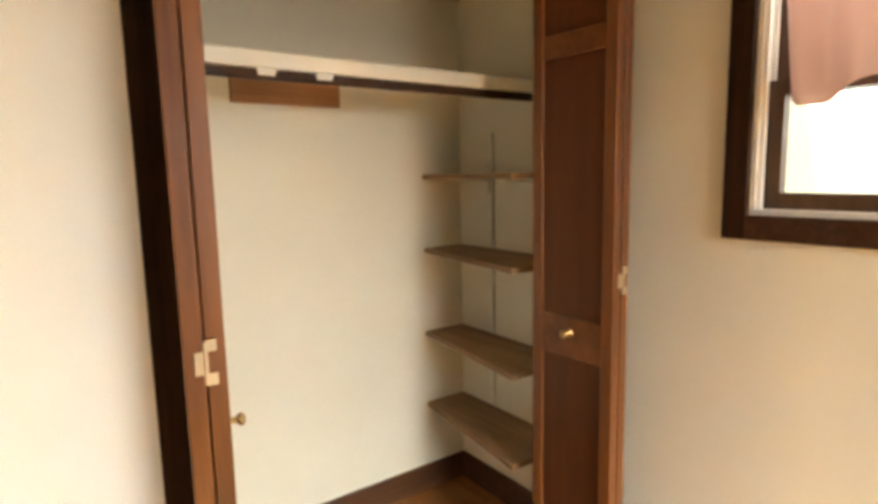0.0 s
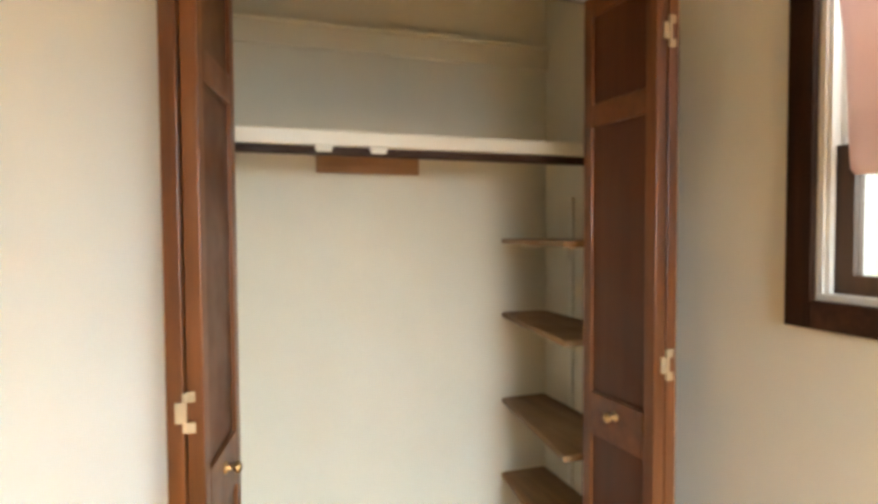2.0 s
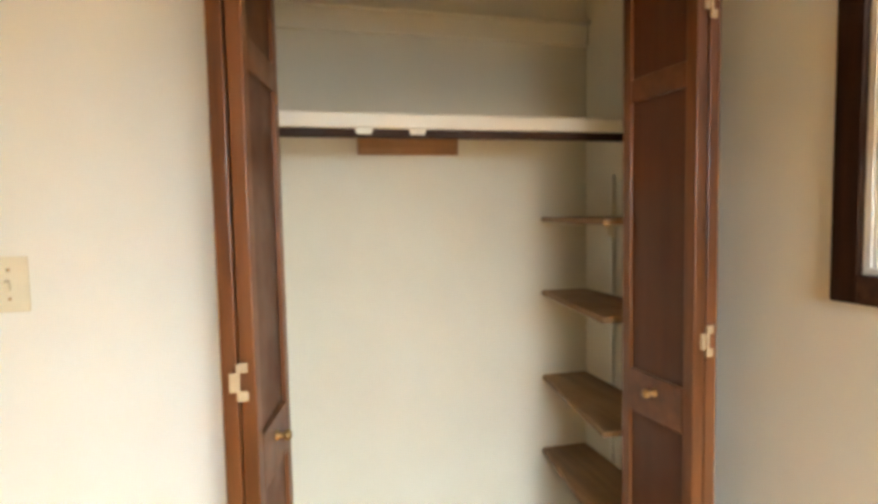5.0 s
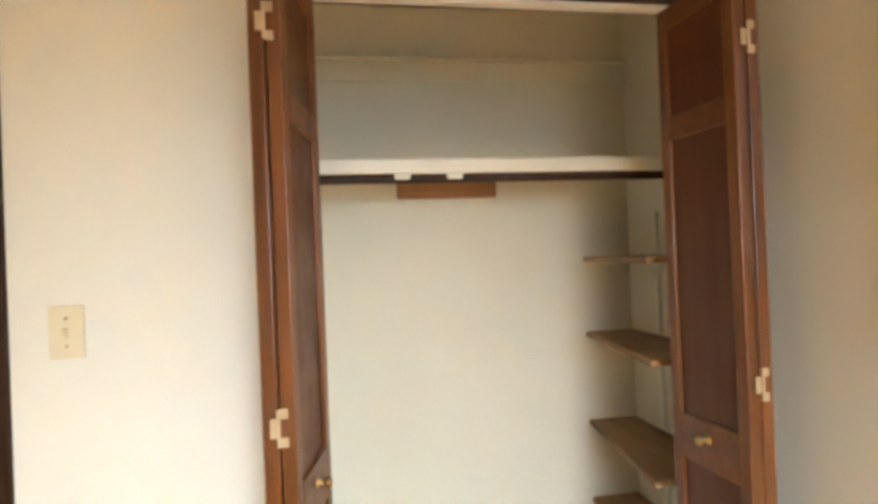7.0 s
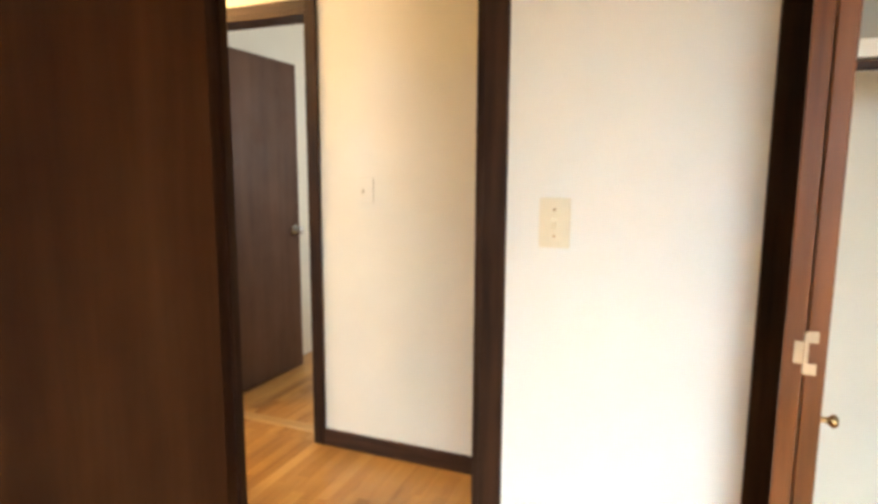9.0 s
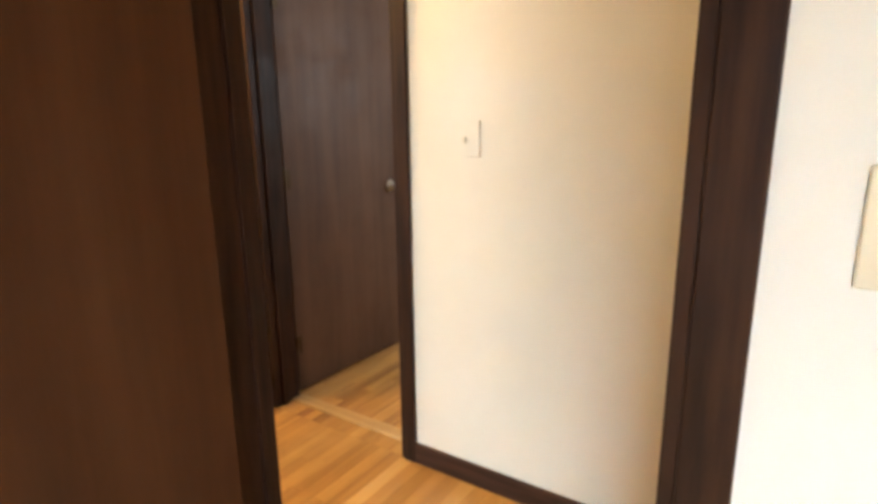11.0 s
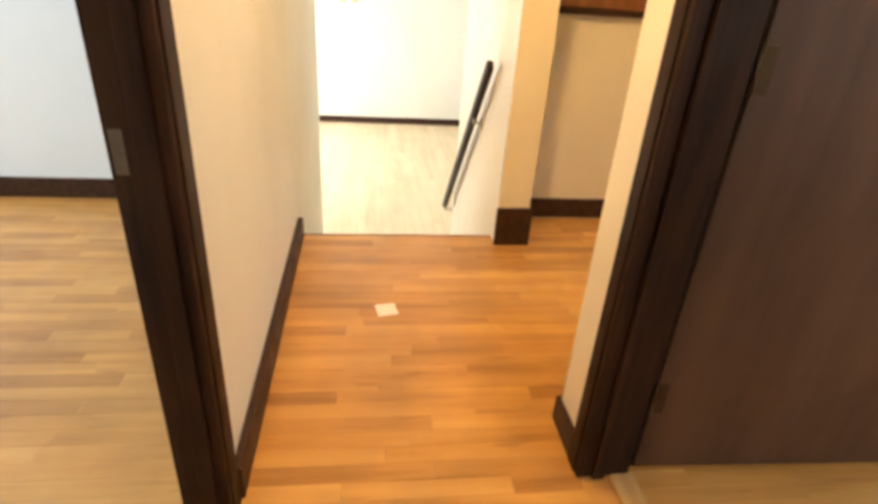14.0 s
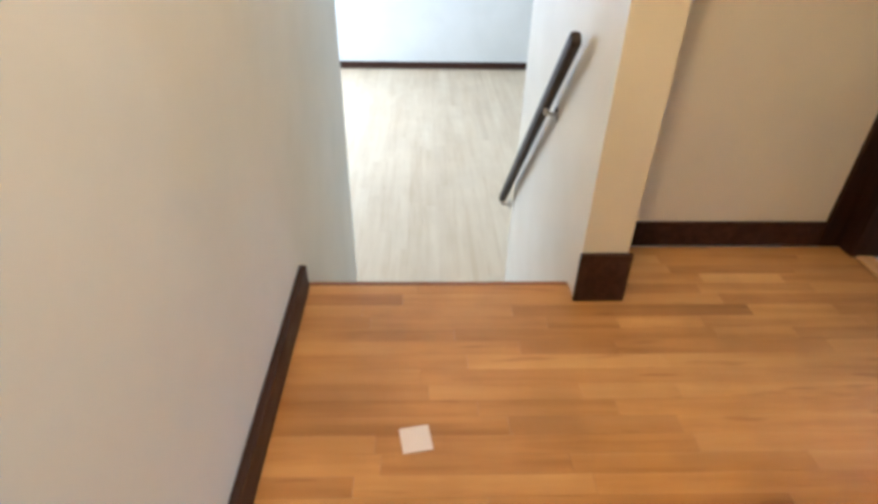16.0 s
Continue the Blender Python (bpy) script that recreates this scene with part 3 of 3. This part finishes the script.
for z0, z1, x in ((WZ0 + 0.014, 1.515, 0.030), (1.48, WZ1, 0.065)):
    sash = part("sash", boxes((XR + x, XR + x + 0.03, WB - 0.052, WB - 0.014, z0, z1), (XR + x, XR + x + 0.03, WA + 0.014, WA + 0.052, z0, z1),
                              (XR + x, XR + x + 0.03, WA + 0.052, WB - 0.052, z0, z0 + 0.038), (XR + x, XR + x + 0.03, WA + 0.052, WB - 0.052, z1 - 0.034, z1)), M_SASH, win, "brown wooden sash")
    g = part("pane", boxes((XR + x + 0.013, XR + x + 0.016, WA + 0.052, WB - 0.052, z0 + 0.038, z1 - 0.034)), M_GLASS, sash)
    g.visible_shadow = False


def valance():
    """A gathered cloth valance with a hem that falls to two points."""
    bm = bmesh.new()
    nu, nv = 90, 26
    y0, y1, top = WB - 0.02, WA + 0.02, 2.10
    grid = []
    for i in range(nu + 1):
        u = i / nu
        y = y0 + (y1 - y0) * u
        d = y0 - y
        hem = 1.445 + 0.55 * max(0.0, 1.0 - d / 0.085) + 0.05 * max(0.0, math.sin((d - 0.14) * 14))
        col = []
        for j in range(nv + 1):
            v = j / nv
            z = top + (hem - top) * v
            x = XR - 0.028 - 0.012 * v + (0.004 + 0.012 * v) * math.sin(u * 55 + 0.8 * math.sin(v * 4)) + 0.006 * math.sin(u * 23 + 1)
            col.append(bm.verts.new((min(x, XR - 0.022), y, z)))
        grid.append(col)
    for i in range(nu):
        for j in range(nv):
            bm.faces.new((grid[i][j], grid[i + 1][j], grid[i + 1][j + 1], grid[i][j + 1]))
    for f in bm.faces:
        f.smooth = True
    return bm


cur = thing("curtain_valance", (XR - 0.04, -0.95, 1.5), "dusty pink gathered cloth valance over the window", "curtain")
cloth = part("cloth", valance(), M_CURTAIN, cur)
sol = cloth.modifiers.new("thick", "SOLIDIFY")
sol.thickness = 0.0015
part("rod", moved(lathe([(0.006, -0.55), (0.006, 0.55)], 10), pose(XR - 0.03, -0.955, 2.09, 90, 0, 0)), M_BRASS, cur)

# ---------------------------------------------------------------- hall things
rail = thing("handrail", (-3.85, 0.975, 0.18), "dark wooden handrail on metal brackets along the stair wall", "handrail")
R0, R1 = Vector((-3.37, 0.950, 0.775)), Vector((-4.48, 0.950, -0.407))
ax = (R1 - R0)
mr = Matrix.Translation(R0) @ ax.to_track_quat("X", "Z").to_matrix().to_4x4()
bar = part("bar", moved(boxes((0, ax.length, -0.019, 0.019, -0.026, 0.026), bevel=0.015, segments=3), mr), M_RAIL, rail)
for f in (0.25, 0.965):
    p = R0 + ax * f
    arm = joined(moved(lathe([(0.008, 0.0), (0.008, 0.045)], 10), Matrix.Translation(p + Vector((0, -0.002, -0.055))) @ Vector((0, 1, 0)).to_track_quat("Z", "Y").to_matrix().to_4x4()),
                 moved(lathe([(0.008, 0.0), (0.008, 0.045)], 10), Matrix.Translation(p + Vector((0, -0.002, -0.057)))),
                 moved(lathe([(0.030, 0.0), (0.028, 0.006), (0.010, 0.011)], 16), Matrix.Translation((p.x, 0.9918, p.z - 0.055)) @ Vector((0, -1, 0)).to_track_quat("Z", "Y").to_matrix().to_4x4()))
    part("bracket", arm, M_STEEL, bar, "brushed metal bracket")

cab = thing("wall_cabinet", (FAR, 1.6, 0.95), "warm brown wood-panelled cabinet front on the alcove wall", "cabinet")
part("panel", boxes((FAR, FAR + 0.02, 1.156, 2.0, 1.033, 2.1), bevel=0.003), M_PANEL, cab)
part("bottom_rail", boxes((FAR, FAR + 0.035, 1.156, 2.0, 1.003, 1.033), bevel=0.004), M_TRIM_H, cab, "dark bottom rail")

paper = thing("paper_slip", (-2.515, 0.467, 0.0), "small square pinkish-white slip of paper lying on the floor", "paper")
part("sheet", moved(boxes((-0.038, 0.038, -0.038, 0.038, 0.0005, 0.0012)), pose(-2.515, 0.467, 0, 0, 0, 10)), M_PAPER, paper)

structure("floor_patch", boxes((-1.592, -1.545, 0.955, 1.030, 0.0, 0.0015)), M_OAK_BROWN, "small dark wood patch let into the floor by the doorway", "floor patch")

lamp = thing("ceiling_light", (-2.05, 0.52, TOP), "round brass ceiling light with a bare bulb in the hall", "ceiling light")
part("base", moved(lathe([(0.10, 0.0), (0.10, -0.02), (0.085, -0.03)], 28), pose(-2.05, 0.52, TOP)), M_BRASS, lamp)
part("socket", moved(lathe([(0.022, -0.03), (0.024, -0.07), (0.02, -0.075)], 18), pose(-2.05, 0.52, TOP)), M_IVORY, lamp)

sprig = thing("wall_ornament", (-9.76, 0.12, 0.45), "small pale green sprig ornament hung on the lower wall", "wall ornament")
bm = bmesh.new()
rg = random.Random(4)
for k in range(7):
    a = -0.9 + k * 0.3
    leaf = bmesh.new()
    bmesh.ops.create_uvsphere(leaf, u_segments=8, v_segments=6, radius=1.0)
    moved(leaf, pose(-9.765, 0.10 + 0.13 * math.sin(a) * (1 + 0.2 * rg.random()), 0.50 + 0.13 * math.cos(a * 1.4), 0, 0, 0) @ Matrix.Rotation(-a, 4, "X") @ Matrix.Diagonal((0.010, 0.022, 0.075, 1)))
    me = bpy.data.meshes.new("t")
    leaf.to_mesh(me)
    bm.from_mesh(me)
    bpy.data.meshes.remove(me)
part("leaves", bm, plain("pale_green_leaf", (0.50, 0.52, 0.26), 0.6), sprig)

# ---------------------------------------------------------------- floor boards
def strip_mesh(mat):
    """One floor strip of unit length along y with eased top edges."""
    w, h, c = 0.0565, 0.012, 0.0005
    prof = [(-w / 2, -h), (w / 2, -h), (w / 2, -c), (w / 2 - c, 0), (-w / 2 + c, 0), (-w / 2, -c)]
    me = bpy.data.meshes.new("strip")
    vs = [(x, y, z) for y in (0.0, 1.0) for x, z in prof]
    fs = [tuple(range(5, -1, -1)), tuple(range(6, 12))] + [(i, (i + 1) % 6, (i + 1) % 6 + 6, i + 6) for i in range(6)]
    me.from_pydata(vs, [], fs)
    me.materials.append(mat)
    return me


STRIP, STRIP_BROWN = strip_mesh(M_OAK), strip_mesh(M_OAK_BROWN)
PITCH = 0.0575


def runs(y0, y1, rng):
    """Board lengths that fill y0 to y1."""
    y = y0
    out = []
    first = True
    while y < y1 - 1e-6:
        ln = rng.uniform(0.2, 0.7) if first else rng.uniform(0.22, 0.85)
        first = False
        e = y + ln
        if y1 - e < 0.18:
            e = y1
        out.append((y, e))
        y = e
    return out


def lay_parts(parent, x0, x1, span, seed, strip=STRIP):
    rng = random.Random(seed)
    inv = basis_of(parent).inverted()
    n = math.ceil((x1 - x0) / PITCH)
    for i in range(n):
        x = x0 + (i + 0.5) * (x1 - x0) / n
        for a, b in runs(*span(x), rng):
            o = new("floor_strip", strip)
            o.parent, o.matrix_parent_inverse = parent, inv
            o.location, o.scale = (x, a + 0.0004, rng.uniform(-0.0004, 0.0)), (((x1 - x0) / n - 0.0002) / 0.0565, b - a - 0.0008, 1)


def lay_joined(name, x0, x1, span, seed, mat, z=0.0, pitch=PITCH, along_x=False, long=1.0, h=0.012):
    rng = random.Random(seed)
    vs, fs = [], []
    n = math.ceil((x1 - x0) / pitch)
    w = (x1 - x0) / n
    for i in range(n):
        c = x0 + (i + 0.5) * w
        for a, b in runs(*[q / long for q in span(c)], rng):
            a, b = a * long + 0.0004, b * long - 0.0004
            k = len(vs)
            dz = rng.uniform(-0.0004, 0)
            for y in (a, b):
                for x, zz in ((c - w / 2 + 0.0001, -h), (c + w / 2 - 0.0001, -h), (c + w / 2 - 0.0001, -0.0005), (c + w / 2 - 0.0006, 0), (c - w / 2 + 0.0006, 0), (c - w / 2 + 0.0001, -0.0005)):
                    vs.append((y, x, z + zz + dz) if along_x else (x, y, z + zz + dz))
            fs += [tuple(k + j for j in (range(5, -1, -1)))] + [tuple(k + j for j in range(6, 12))] + [(k + j, k + (j + 1) % 6, k + (j + 1) % 6 + 6, k + j + 6) for j in range(6)]
    me = bpy.data.meshes.new(name)
    me.from_pydata(vs, [], fs)
    bm = bmesh.new()
    bm.from_mesh(me)
    bpy.data.meshes.remove(me)
    return part(name, bm, mat)


def hall_span(x):
    if x < NOSE + 0.03:
        return (1.156, 2.11)
    if x < -1.935:
        return (0.078, 2.11)
    return (0.078, CY0)


st = lay_joined("floor_strips_second_bedroom", -3.55, -0.80, lambda x: (-3.29, -1.75), 4, M_OAK_JOINED)
tagged(st, "oak floor strips deep in the second bedroom", "floor boards", "", "stuff")
lay_parts(floor_second, -3.55, -0.80, lambda x: (-1.75, 0.0 if not B0 < x < B1 else 0.078), 14)
st = lay_joined("floor_strips_bedroom", -0.72, 1.985, lambda x: (-3.29, 0.0 if not A0 < x < A1 else 0.078), 5, M_OAK_JOINED)
tagged(st, "oak floor strips of the bedroom", "floor boards", "", "stuff")
st = lay_joined("floor_strips_far_room", -1.835, -0.22, lambda x: (CY1 if not C0 < x < C1 else CY0, 3.19), 6, M_OAK_JOINED)
tagged(st, "oak floor strips of the far room", "floor boards", "", "stuff")
st = lay_joined("floor_boards_lower_room", -2.49, 3.59, lambda x: (-9.77, -4.33), 7, M_PALE, LOW, 0.12, True, 2.2)
tagged(st, "pale wooden boards of the lower room", "floor boards", "", "stuff")
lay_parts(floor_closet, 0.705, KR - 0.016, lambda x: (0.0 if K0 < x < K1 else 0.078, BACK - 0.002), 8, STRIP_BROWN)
lay_parts(floor_hall, FAR + 0.016, 0.615, hall_span, 9, STRIP)

# bright daylight beyond the window
M_OUT, on, ol, ob_ = material("bright_outdoors", 1.0)
em = on.new("ShaderNodeEmission")
ol.new(ramp(on, ol, noise_of(on, ol, place(on), 1.2, 3), [(0.4, (1.0, 1.0, 0.97)), (0.62, (0.93, 0.95, 0.80))]), em.inputs[0])
em.inputs[1].default_value = 1.5
ol.new(em.outputs[0], on["Material Output"].inputs[0])
structure("backdrop", boxes((4.4, 4.42, -4.5, 2.5, -0.5, 4.0)), M_OUT, "overexposed pale daylight outside the window", "backdrop")
